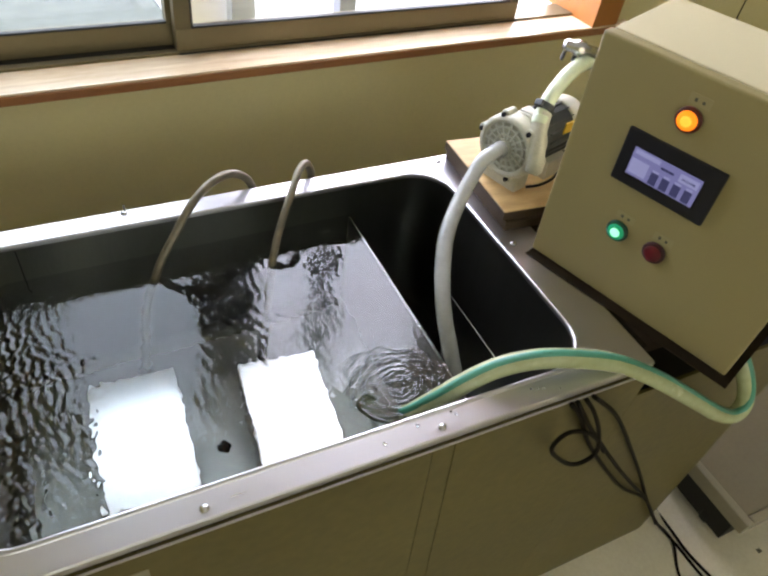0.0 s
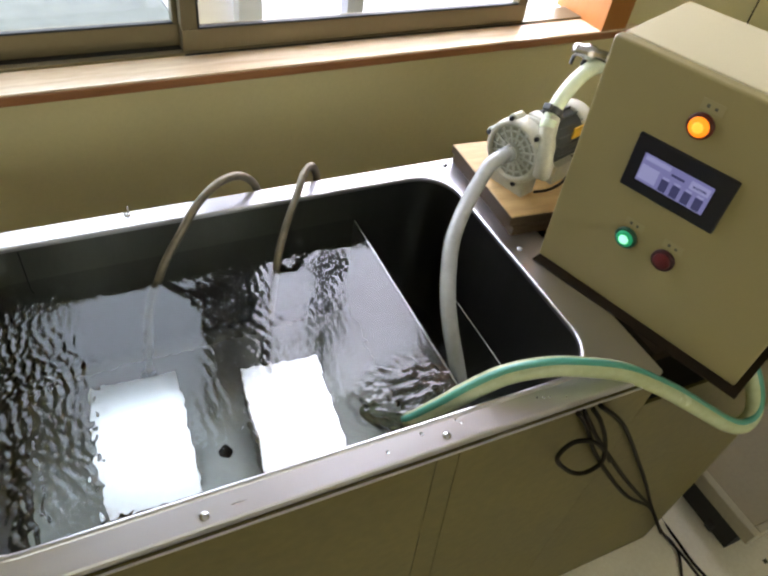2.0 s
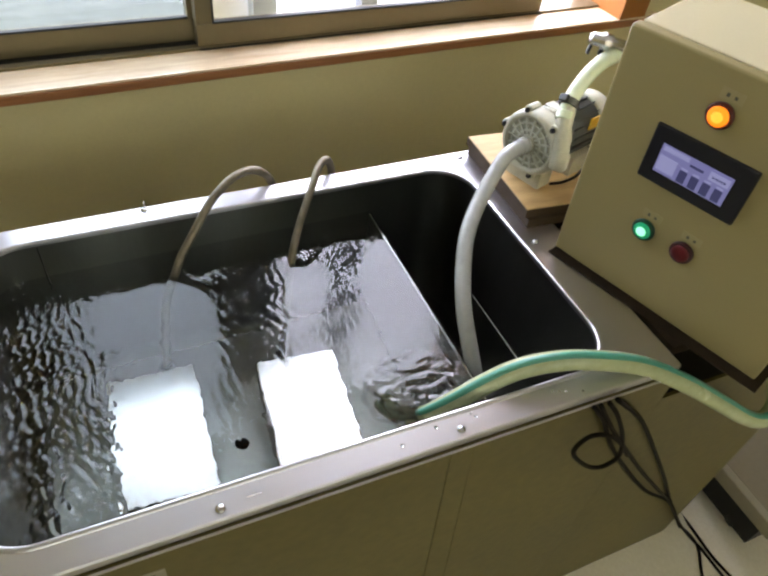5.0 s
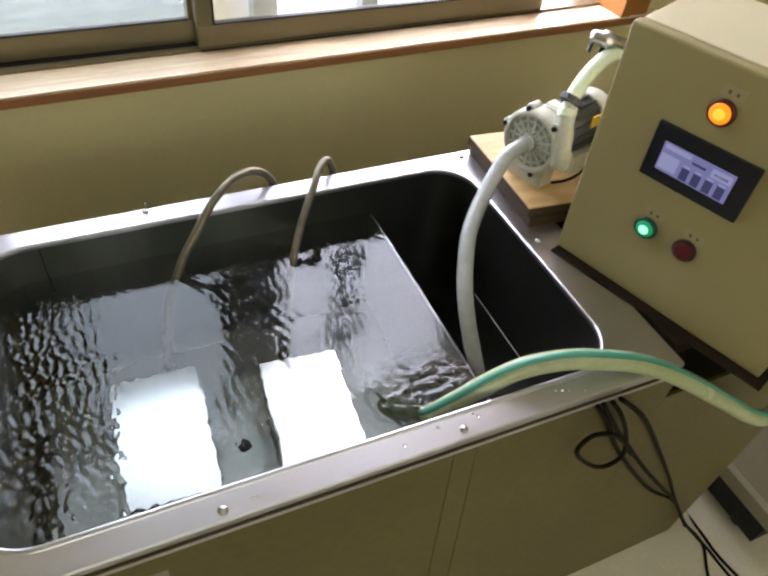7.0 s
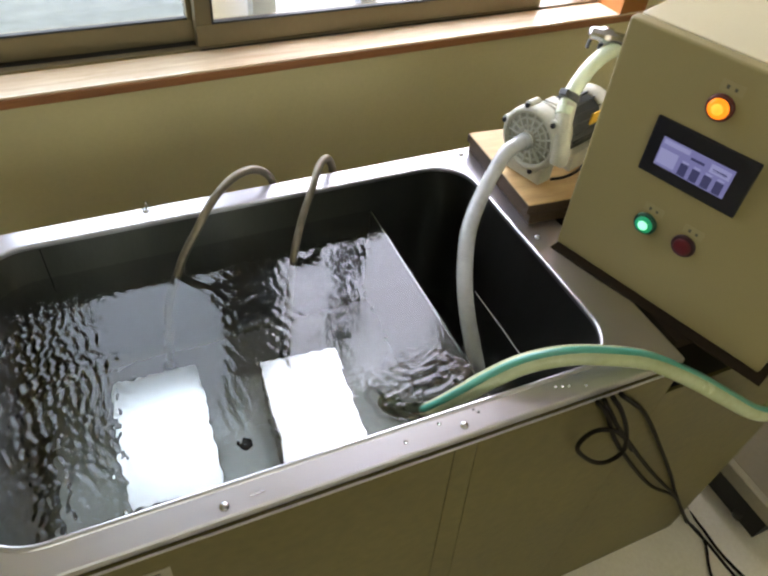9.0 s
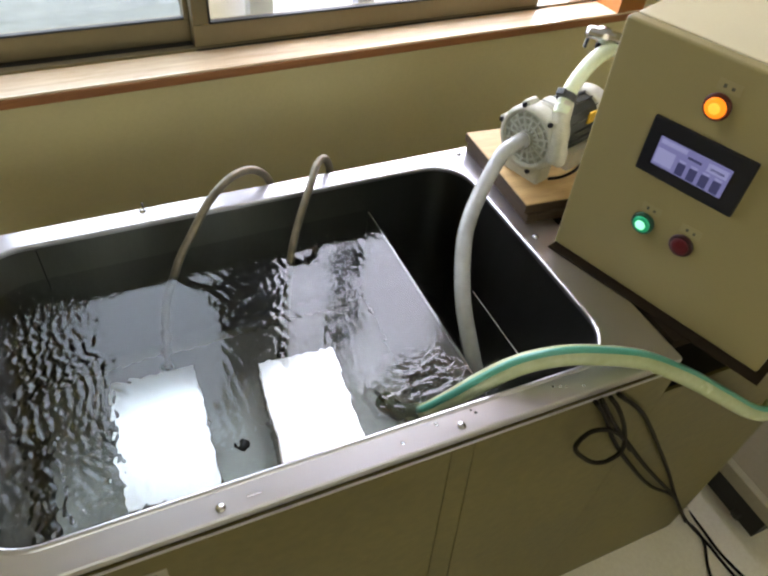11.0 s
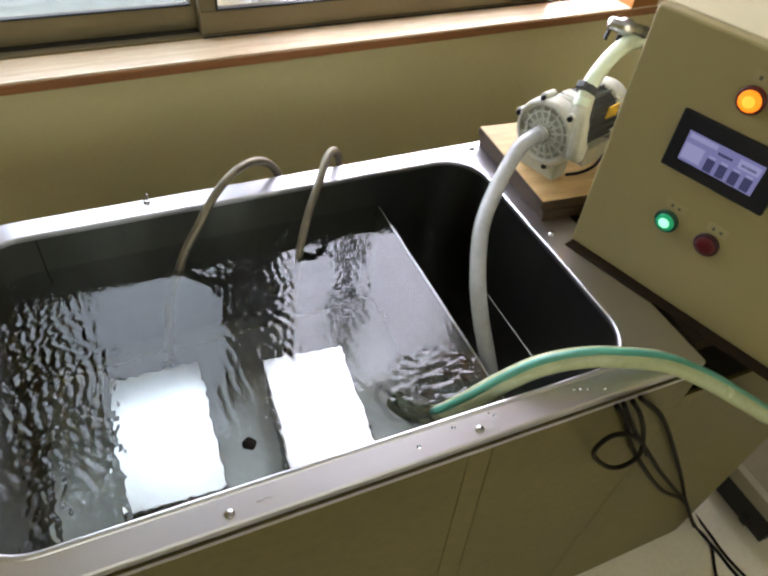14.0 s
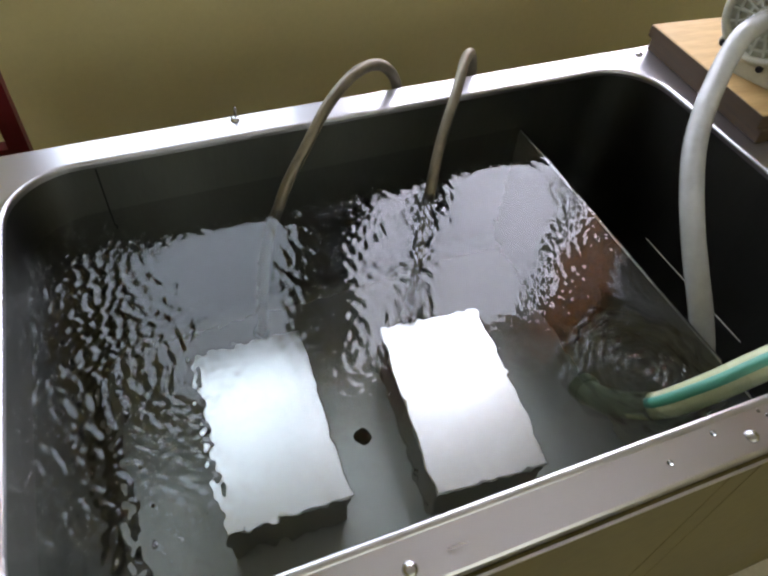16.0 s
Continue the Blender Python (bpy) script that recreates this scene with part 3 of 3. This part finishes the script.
# ---- hoses ----


def hose(points, radius, mat, label, stripe=None):
    h = thing("hose", pose(0, 0, 0), label, "hose")
    part("tube", tube(points, radius, 18, 10), mat, h, smooth=True)
    a, b = Vector(points[0]), Vector(points[1])
    out = (a - b).normalized()
    # black disc puts the dark inside of the hose on its capped end
    part("mouth_shade", tube([a + out * 0.0004, a + out * 0.0008], radius * 0.78, 18, 1), BLACK, h, "black disc painted as the dark hose opening")
    part("cuff", tube([a, a.lerp(b, 0.25), a.lerp(b, 0.5)], radius * 1.14, 18, 3), HOSE_DIM if stripe else mat, h, "thicker end cuff", smooth=True)
    if stripe:
        # added sleeve, coloured dark as the hose looks under water
        part("dim_end", tube(points[:4], radius * 1.03, 18, 10), HOSE_DIM, h, "hose end in a darker tone, dimmed as under water", smooth=True)
        line, lift = glide(points, 6), Vector(stripe)
        marks = []
        for k, q in enumerate(line):
            way = (line[min(k + 1, len(line) - 1)] - line[max(k - 1, 0)]).normalized()
            marks.append(q + (lift - lift.dot(way) * way).normalized() * radius * 0.72)
        part("stripe", tube(marks[18:], radius * 0.44, 12, 1), TEAL, h, "teal reinforcing stripe", smooth=True)
    return h


hose([(0.655, 0.428, 1.074), (0.632, 0.420, 1.075), (0.604, 0.410, 1.068), (0.570, 0.388, 1.045), (0.525, 0.350, 1.020), (0.490, 0.312, 0.998), (0.467, 0.272, 0.972),
      (0.450, 0.232, 0.946), (0.442, 0.195, 0.915), (0.442, 0.160, 0.875), (0.448, 0.13, 0.82), (0.455, 0.11, 0.73), (0.46, 0.10, 0.62)], 0.0135, HOSE_WHITE, "milky white suction hose from pump to overflow")
hose([(0.287, 0.150, 0.798), (0.290, 0.127, 0.811), (0.299, 0.105, 0.832), (0.319, 0.084, 0.862), (0.352, 0.067, 0.908), (0.394, 0.058, 0.946), (0.440, 0.050, 0.972), (0.497, 0.036, 0.984), (0.560, 0.019, 0.979), (0.634, 0.002, 0.957),
      (0.722, -0.02, 0.908), (0.822, -0.043, 0.838), (0.905, -0.066, 0.782), (0.950, -0.075, 0.770), (0.968, -0.065, 0.80), (0.955, -0.03, 0.86), (0.93, 0.03, 0.925)], 0.0155, HOSE_GREEN,
     "clear vinyl hose with a teal stripe arching into the tank", stripe=(-0.15, -0.10, 1.0))

# ---- pump on its board ----
base = thing("pump_board", pose(0.652, 0.60, RIM, 0, 0, -3), "two stacked plywood boards under the pump", "board")
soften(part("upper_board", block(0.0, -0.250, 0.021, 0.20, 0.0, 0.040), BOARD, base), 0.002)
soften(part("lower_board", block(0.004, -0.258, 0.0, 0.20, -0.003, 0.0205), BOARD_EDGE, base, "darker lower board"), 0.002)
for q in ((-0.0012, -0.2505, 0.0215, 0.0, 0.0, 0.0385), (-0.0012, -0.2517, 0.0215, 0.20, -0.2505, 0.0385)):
    part("edge_band", block(*q), BOARD_EDGE, base, "near-black band along the board edge")
pump = thing("pump", pose(0.660, 0.430, RIM + 0.124, 0, 0, 18) @ pose(0, 0, 0, 0, -90, 0) @ Matrix.Scale(0.90, 4), "cream magnetic pump with a ribbed round head", "pump")
# the pump's own z axis points out of its head
part("head_disc", lathe([(0.060, -0.040), (0.068, -0.036), (0.068, -0.012), (0.066, -0.006), (0.061, -0.002), (0.056, -0.002), (0.053, -0.007), (0.053, -0.012)], 48), PUMP_WHITE, pump, "round cream pump head", smooth=True)
part("cover", lathe([(0.0535, -0.012), (0.0535, -0.0095), (0.040, -0.0095), (0.020, -0.0085), (0.017, -0.002), (0, -0.001)], 48), PUMP_GREY, pump, "grey-beige cover plate")
for r in (0.028, 0.043):
    part("ring", lathe([(r - 0.0018, -0.0098), (r - 0.0018, -0.0055), (r + 0.0018, -0.0055), (r + 0.0018, -0.0098)], 40), PUMP_RIB, pump)
for k in range(16):
    a = 360 / 16 * k
    bm = block(0.019, -0.0017, -0.0096, 0.0525, 0.0017, -0.0045)
    bmesh.ops.transform(bm, verts=bm.verts, matrix=pose(0, 0, 0, 0, 0, a))
    part("rib", bm, PUMP_RIB, pump)
for k in range(6):
    a = radians(60 * k + 20)
    c = (0.067 * math.cos(a), 0.067 * math.sin(a))
    part("lug", lathe([(0.010, -0.038), (0.010, -0.010), (0.008, -0.008)], 14, pose(c[0], c[1], 0)), PUMP_WHITE, pump)
    part("bolt", lathe([(0.0055, -0.009), (0.0055, -0.003)], 6, pose(c[0] * 1.02, c[1] * 1.02, 0)), BLACK_GLOSS, pump, "dark hexagon bolt")
part("inlet", lathe([(0.016, 0.0), (0.016, 0.012), (0.0125, 0.014), (0.0125, 0.03)], 24), PUMP_WHITE, pump, "inlet spigot", smooth=True)
part("clamp", lathe([(0.0150, 0.017), (0.0155, 0.018), (0.0155, 0.025), (0.0150, 0.026)], 24), SCREW, pump)
part("bracket", lathe([(0.062, -0.062), (0.064, -0.040), (0.055, -0.075), (0.05, -0.085)], 32), PUMP_WHITE, pump, smooth=True)
part("motor", lathe([(0.046, -0.215), (0.052, -0.205), (0.052, -0.085), (0.046, -0.080)], 40), PUMP_DARK, pump, "dark motor body", smooth=True)
for k in range(18):
    a = 20 * k
    bm = block(0.050, -0.0015, -0.20, 0.057, 0.0015, -0.09)
    bmesh.ops.transform(bm, verts=bm.verts, matrix=pose(0, 0, 0, 0, 0, a))
    part("fin", bm, PUMP_DARK, pump)
soften(part("terminal_box", block(0.048, -0.022, -0.125, 0.060, 0.018, -0.092), PUMP_DARK, pump, "dark terminal box"), 0.003)
part("shroud", lathe([(0.050, -0.225), (0.058, -0.220), (0.060, -0.210), (0.060, -0.186), (0.055, -0.180), (0.053, -0.180)], 40), PUMP_WHITE, pump, "cream fan shroud", smooth=True)
soften(part("saddle", block(0.050, -0.020, -0.088, 0.064, 0.022, -0.058), PUMP_WHITE, pump, "cream casting saddle"), 0.004)
soften(part("foot", block(-0.0935, -0.045, -0.06, -0.055, 0.045, -0.018), PUMP_WHITE, pump, "cream casting foot"), 0.004)
part("foot", block(-0.0935, -0.05, -0.19, -0.050, 0.05, -0.12), PUMP_WHITE, pump)
soften(part("outlet_port", block(-0.030, -0.084, -0.040, 0.010, -0.055, -0.016), PUMP_WHITE, pump, "cream outlet port"), 0.006)
part("type_label", block(0.02, -0.0545, -0.165, 0.045, -0.0515, -0.13), YELLOW, pump, "yellow type label")
PORT = [(0.694, 0.371, 1.058), (0.693, 0.375, 1.085), (0.698, 0.394, 1.122), (0.712, 0.413, 1.150)]
port = tube(PORT, 0.0155, 18, 8)
bmesh.ops.transform(port, verts=port.verts, matrix=pump.matrix_world.inverted())
part("outlet_pipe", port, PUMP_WHITE, pump, "cream rising outlet pipe", smooth=True)
hose([(0.701, 0.402, 1.134), (0.714, 0.416, 1.156), (0.738, 0.430, 1.180), (0.774, 0.446, 1.201), (0.818, 0.462, 1.210), (0.90, 0.48, 1.208)], 0.0138, HOSE_PALE, "pale green delivery hose rising from the pump")
clip = thing("hose_clip", pose(0.7145, 0.4165, 1.157, -25, 40, 0), "dark worm-drive clip round the hose", "clip")
part("band", lathe([(0.0145, -0.006), (0.0172, -0.006), (0.0172, 0.006), (0.0145, 0.006)], 24), PUMP_DARK, clip)
soften(part("worm_screw", block(-0.024, -0.008, -0.006, -0.016, 0.008, 0.006), PUMP_DARK, clip, "dark worm screw housing"), 0.0015)
valve = thing("valve", pose(0.808, 0.478, 1.232, 0, 96, -30) @ Matrix.Scale(0.8, 4), "small steel ball valve with a black lever", "valve")
part("valve_body", lathe([(0.010, -0.035), (0.014, -0.03), (0.014, -0.012), (0.018, -0.008), (0.018, 0.012), (0.013, 0.018), (0.013, 0.05)], 20), SCREW, valve, smooth=True)
part("lever", block(0.014, -0.006, -0.030, 0.034, 0.006, -0.024), BLACK_GLOSS, valve)
part("stem", lathe([(0.006, 0.0), (0.006, 0.03)], 12, pose(0, 0, 0, 0, 90, 0)), BLACK_GLOSS, valve)
part("tail", lathe([(0.009, 0.045), (0.011, 0.05), (0.011, 0.078)], 16), SCREW, valve, "hose tail", smooth=True)
lead = thing("pump_lead", pose(0, 0, 0), "black motor lead curling beside the pump", "cable")
part("wire", tube([(0.690, 0.372, 1.022), (0.705, 0.357, 1.034), (0.725, 0.352, 1.046), (0.75, 0.365, 1.05), (0.79, 0.39, 1.06)], 0.0028, 8), CABLE, lead, smooth=True)

# ---- control box ----
BW, BD, BH = 0.380, 0.207, 0.410
# added thin sheet whose dark colour stands for shade beside the box
mat = thing("shade_sheet", pose(0.666, 0.284, RIM + 0.0002, 0, 0, -71), "thin brown-black sheet painted as the shade under the control box", "mat")
soften(part("sheet", block(0.002, -0.021, 0.0, 0.392, 0.20, 0.0016), SHADE_BROWN, mat), 0.0006)
box = thing("control_box", pose(0.666, 0.284, RIM + 0.002, 0, 0, -71) @ pose(0, 0, 0, 4, 0, 0), "cream enamelled control box with lamps and a screen", "control box")
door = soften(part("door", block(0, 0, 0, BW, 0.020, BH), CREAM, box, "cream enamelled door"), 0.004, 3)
soften(part("case", block(0.002, 0.025, 0.001, BW - 0.002, BD, BH - 0.001), CREAM_LIT, box, "cream enamelled case in a lit tone"), 0.003)
part("door_gasket", block(0.006, 0.0195, 0.006, BW - 0.006, 0.0245, BH - 0.006), BLACK, box, "black rubber door gasket")
for fx in (0.03, BW - 0.03):
    part("foot", block(fx - 0.015, BD - 0.04, -0.0135, fx + 0.015, BD - 0.005, 0.001), BLACK, box, "black rubber foot")
bezel = soften(part("bezel", block(0.088, -0.006, 0.217, 0.238, 0.001, 0.305), BLACK_GLOSS, box, "black screen bezel"), 0.0025)
screen = part("screen", block(0.108, -0.0068, 0.237, 0.214, -0.0055, 0.282), SCREEN, bezel, "lit lavender screen")


def on_screen(name, u0, v0, u1, v1, mat):
    part(name, block(0.108 + u0 * 0.106, -0.0073, 0.237 + v0 * 0.045, 0.108 + u1 * 0.106, -0.0066, 0.237 + v1 * 0.045), mat, bezel)


on_screen("screen_field", 0.02, 0.10, 0.28, 0.62, SCREEN_PALE)
on_screen("screen_field", 0.03, 0.80, 0.40, 0.95, SCREEN_PALE)
for k in range(4):
    on_screen("screen_key", 0.34 + 0.165 * k, 0.04, 0.45 + 0.165 * k, 0.46, SCREEN_DARK)
    on_screen("screen_field", 0.35 + 0.165 * k, 0.49, 0.44 + 0.165 * k, 0.55, SCREEN_PALE)
on_screen("screen_bar", 0.43, 0.70, 0.62, 0.78, SCREEN_DARK)
on_screen("screen_field", 0.70, 0.62, 0.97, 0.90, SCREEN_PALE)
on_screen("screen_bar", 0.74, 0.70, 0.93, 0.78, SCREEN_DARK)


def pilot(u, v, lens, ring, core, label):
    p = pose(u, 0, v, 90, 0, 0)
    r = part("lamp_ring", lathe([(0.0185, -0.001), (0.0185, 0.003), (0.0172, 0.005), (0.0142, 0.0055)], 36, p), ring, box, label + " ring", smooth=True)
    part("lamp_lens", lathe([(0.0140, 0.004), (0.0140, 0.0065), (0.0125, 0.0080), (0.008, 0.0090), (0, 0.0094)], 32, p), lens, r, label + " lens", smooth=True)
    if core:
        part("lamp_glow", lathe([(0.0088, 0.0086), (0.0070, 0.0094), (0, 0.0099)], 20, p), core, r, smooth=True)
    part("label_plate", block(u - 0.012, -0.0004, v + 0.021, u + 0.019, 0.001, v + 0.036), LABEL_PLATE, box, "faded label")
    for k, du in enumerate((-0.004, 0.007)):
        part("lamp_mark", block(u + du, -0.0012, v + 0.026, u + du + 0.004, 0.0, v + 0.031 - 0.001 * k), INK, box, "faded ink mark")


pilot(0.157, 0.348, AMBER, AMBER_RING, AMBER_CORE, "glowing amber lamp")
pilot(0.132, 0.134, GREEN, GREEN_RING, GREEN_CORE, "glowing green lamp")
pilot(0.1975, 0.134, RED_LENS, RED_RING, None, "unlit dark red button")

# ---- cables, cart, red frame ----


def cable(points, radius, label):
    c = thing("cable", pose(0, 0, 0), label, "cable", "cables beside the tank")
    part("wire", tube(points, radius, 8, 8), CABLE, c, smooth=True)


YC = -0.030
cable([(0.528, YC + 0.003, 0.94), (0.562, YC, 0.895), (0.622, YC, 0.793), (0.721, YC, 0.653), (0.860, YC, 0.475), (1.015, YC, 0.315), (1.12, -0.05, 0.16), (1.22, -0.06, 0.03), (1.245, -0.10, 0.006), (1.25, -0.20, 0.006), (1.28, -0.5, 0.006)], 0.0039, "black cable hanging down to the floor")
cable([(0.540, YC + 0.003, 0.94), (0.575, YC - 0.004, 0.885), (0.615, YC - 0.004, 0.828), (0.770, YC - 0.004, 0.622), (0.90, YC - 0.004, 0.46), (1.01, YC - 0.006, 0.325), (1.13, -0.05, 0.14), (1.235, -0.03, 0.008), (1.24, -0.09, 0.006), (1.18, -0.19, 0.006), (1.15, -0.4, 0.006)], 0.0039, "black cable hanging down to the floor")
cable([(0.570, YC + 0.003, 0.94), (0.660, YC, 0.846), (0.786, YC, 0.668), (0.90, YC, 0.50), (1.00, YC, 0.345), (1.12, -0.04, 0.16), (1.26, 0.02, 0.008), (1.262, -0.06, 0.006), (1.262, -0.15, 0.006), (1.30, -0.3, 0.006), (1.4, -0.5, 0.006)], 0.0039, "black cable hanging down to the floor")
cable([(0.555, YC + 0.002, 0.94), (0.580, YC - 0.006, 0.905), (0.625, YC - 0.006, 0.828), (0.652, YC - 0.008, 0.755), (0.630, YC - 0.008, 0.732), (0.590, YC - 0.008, 0.752), (0.535, YC - 0.008, 0.815), (0.522, YC - 0.008, 0.850), (0.540, YC - 0.008, 0.872), (0.580, YC - 0.008, 0.855), (0.63, YC - 0.006, 0.805), (0.68, YC - 0.006, 0.735)], 0.0039, "black cable tied in a loop")

cart = thing("cart", pose(1.60, 0.09, 0, 0, 0, 0), "low grey cart with black castors on the floor", "cart")
soften(part("deck", block(-0.245, -0.235, 0.150, 0.30, 0.50, 0.186), CART, cart, "grey scuffed deck"), 0.004)
soften(part("deck_trim", block(-0.271, -0.257, 0.140, -0.246, 0.50, 0.190), CART_EDGE, cart, "paler raised edge"), 0.004)
soften(part("deck_trim", block(-0.245, -0.257, 0.140, 0.305, -0.236, 0.190), CART_EDGE, cart), 0.004)
# added black panels stand for the shadow under the deck
part("deck_shade", block(-0.240, -0.225, 0.030, -0.228, 0.49, 0.150), BLACK, cart, "black panel painted as the shadow under the deck")
part("deck_shade", block(-0.228, -0.225, 0.030, 0.29, -0.213, 0.150), BLACK, cart)
for cx, cy in ((-0.2, -0.16), (0.24, -0.16), (-0.2, 0.42), (0.24, 0.42)):
    wheel = part("castor", lathe([(0.040, -0.014), (0.045, -0.009), (0.045, 0.009), (0.040, 0.014)], 24, pose(cx, cy, 0.045, 90, 0, 0)), BLACK, cart, "black rubber castor")
    part("fork", block(cx - 0.02, cy - 0.02, 0.06, cx + 0.02, cy + 0.02, 0.15), PUMP_DARK, cart)

stand = thing("red_stand", pose(-0.27, 0.70, 0), "dark red painted steel stand behind the tank", "stand")
for sx in (-0.22, 0.0):
    part("leg", block(sx - 0.012, -0.012, 0, sx + 0.012, 0.012, 1.02 if sx < -0.1 else 1.0), RED_PAINT, stand)
for sz in (0.35, 0.86):
    part("crossbar", block(-0.21, -0.010, sz, -0.012, 0.010, sz + 0.022), RED_PAINT, stand)


cord = thing("pull_cord", WALL_POSE, "thin dark pull cord hanging on the wall", "cord")
part("string", lathe([(0.0022, 0.99), (0.0022, 2.3)], 8, pose(1.853, 0.024, 0)), CABLE, cord)
part("toggle", lathe([(0.003, 0.958), (0.008, 0.964), (0.009, 0.98), (0.004, 0.992)], 14, pose(1.853, 0.020, 0)), BLACK, cord, "black toggle", smooth=True)

# scuffs and crumbs on the floor beside the tank
crumbs = bmesh.new()
rc = random.Random(8)
for k in range(34):
    x, y, r = rc.uniform(0.75, 1.5), rc.uniform(-0.7, -0.05), rc.uniform(0.0015, 0.006)
    block(x - r, y - r * rc.uniform(0.5, 1.2), 0.0002, x + r, y + r, r * 0.5, crumbs)
tagged(part("crumbs", crumbs, INK), "dark crumbs of dirt on the vinyl floor", "dirt", kind="stuff")


# ---- what moves ----
def motions():
    g = random.Random(11)
    rows = [(0.0, pose(0, 0, LEVEL))]
    t = 0.25
    while t < 15.8:
        rows.append((round(t, 2), pose(g.uniform(-0.0004, 0.0), g.uniform(-0.012, 0.012), LEVEL + g.uniform(-0.0006, 0.0006), 0, 0, 0)))
        t += 0.25
    rows.append((16.0, pose(0, 0, LEVEL)))
    walk(water, rows)
    # the swirl turns and sinks back into the surface
    for k, ring in enumerate(swirl_rings):
        end = 1.15 + 0.09 * k
        rows = [(0.0, pose(*SWIRL, LEVEL + 0.0006)), (0.3, pose(SWIRL[0] + 0.002, SWIRL[1], LEVEL + 0.0006, 0, 0, 25)),
                (0.7, pose(SWIRL[0] + 0.003, SWIRL[1] - 0.001, LEVEL + 0.0003, 0, 0, 40)), (end, pose(SWIRL[0] + 0.004, SWIRL[1] - 0.002, LEVEL - 0.0030, 0, 0, 55)), (end + 0.6, pose(SWIRL[0] + 0.004, SWIRL[1] - 0.002, LEVEL - 0.0080, 0, 0, 60)),
                (16.0, pose(SWIRL[0] + 0.004, SWIRL[1] - 0.002, LEVEL - 0.0080, 0, 0, 60))]
        walk(ring, rows)


motions()
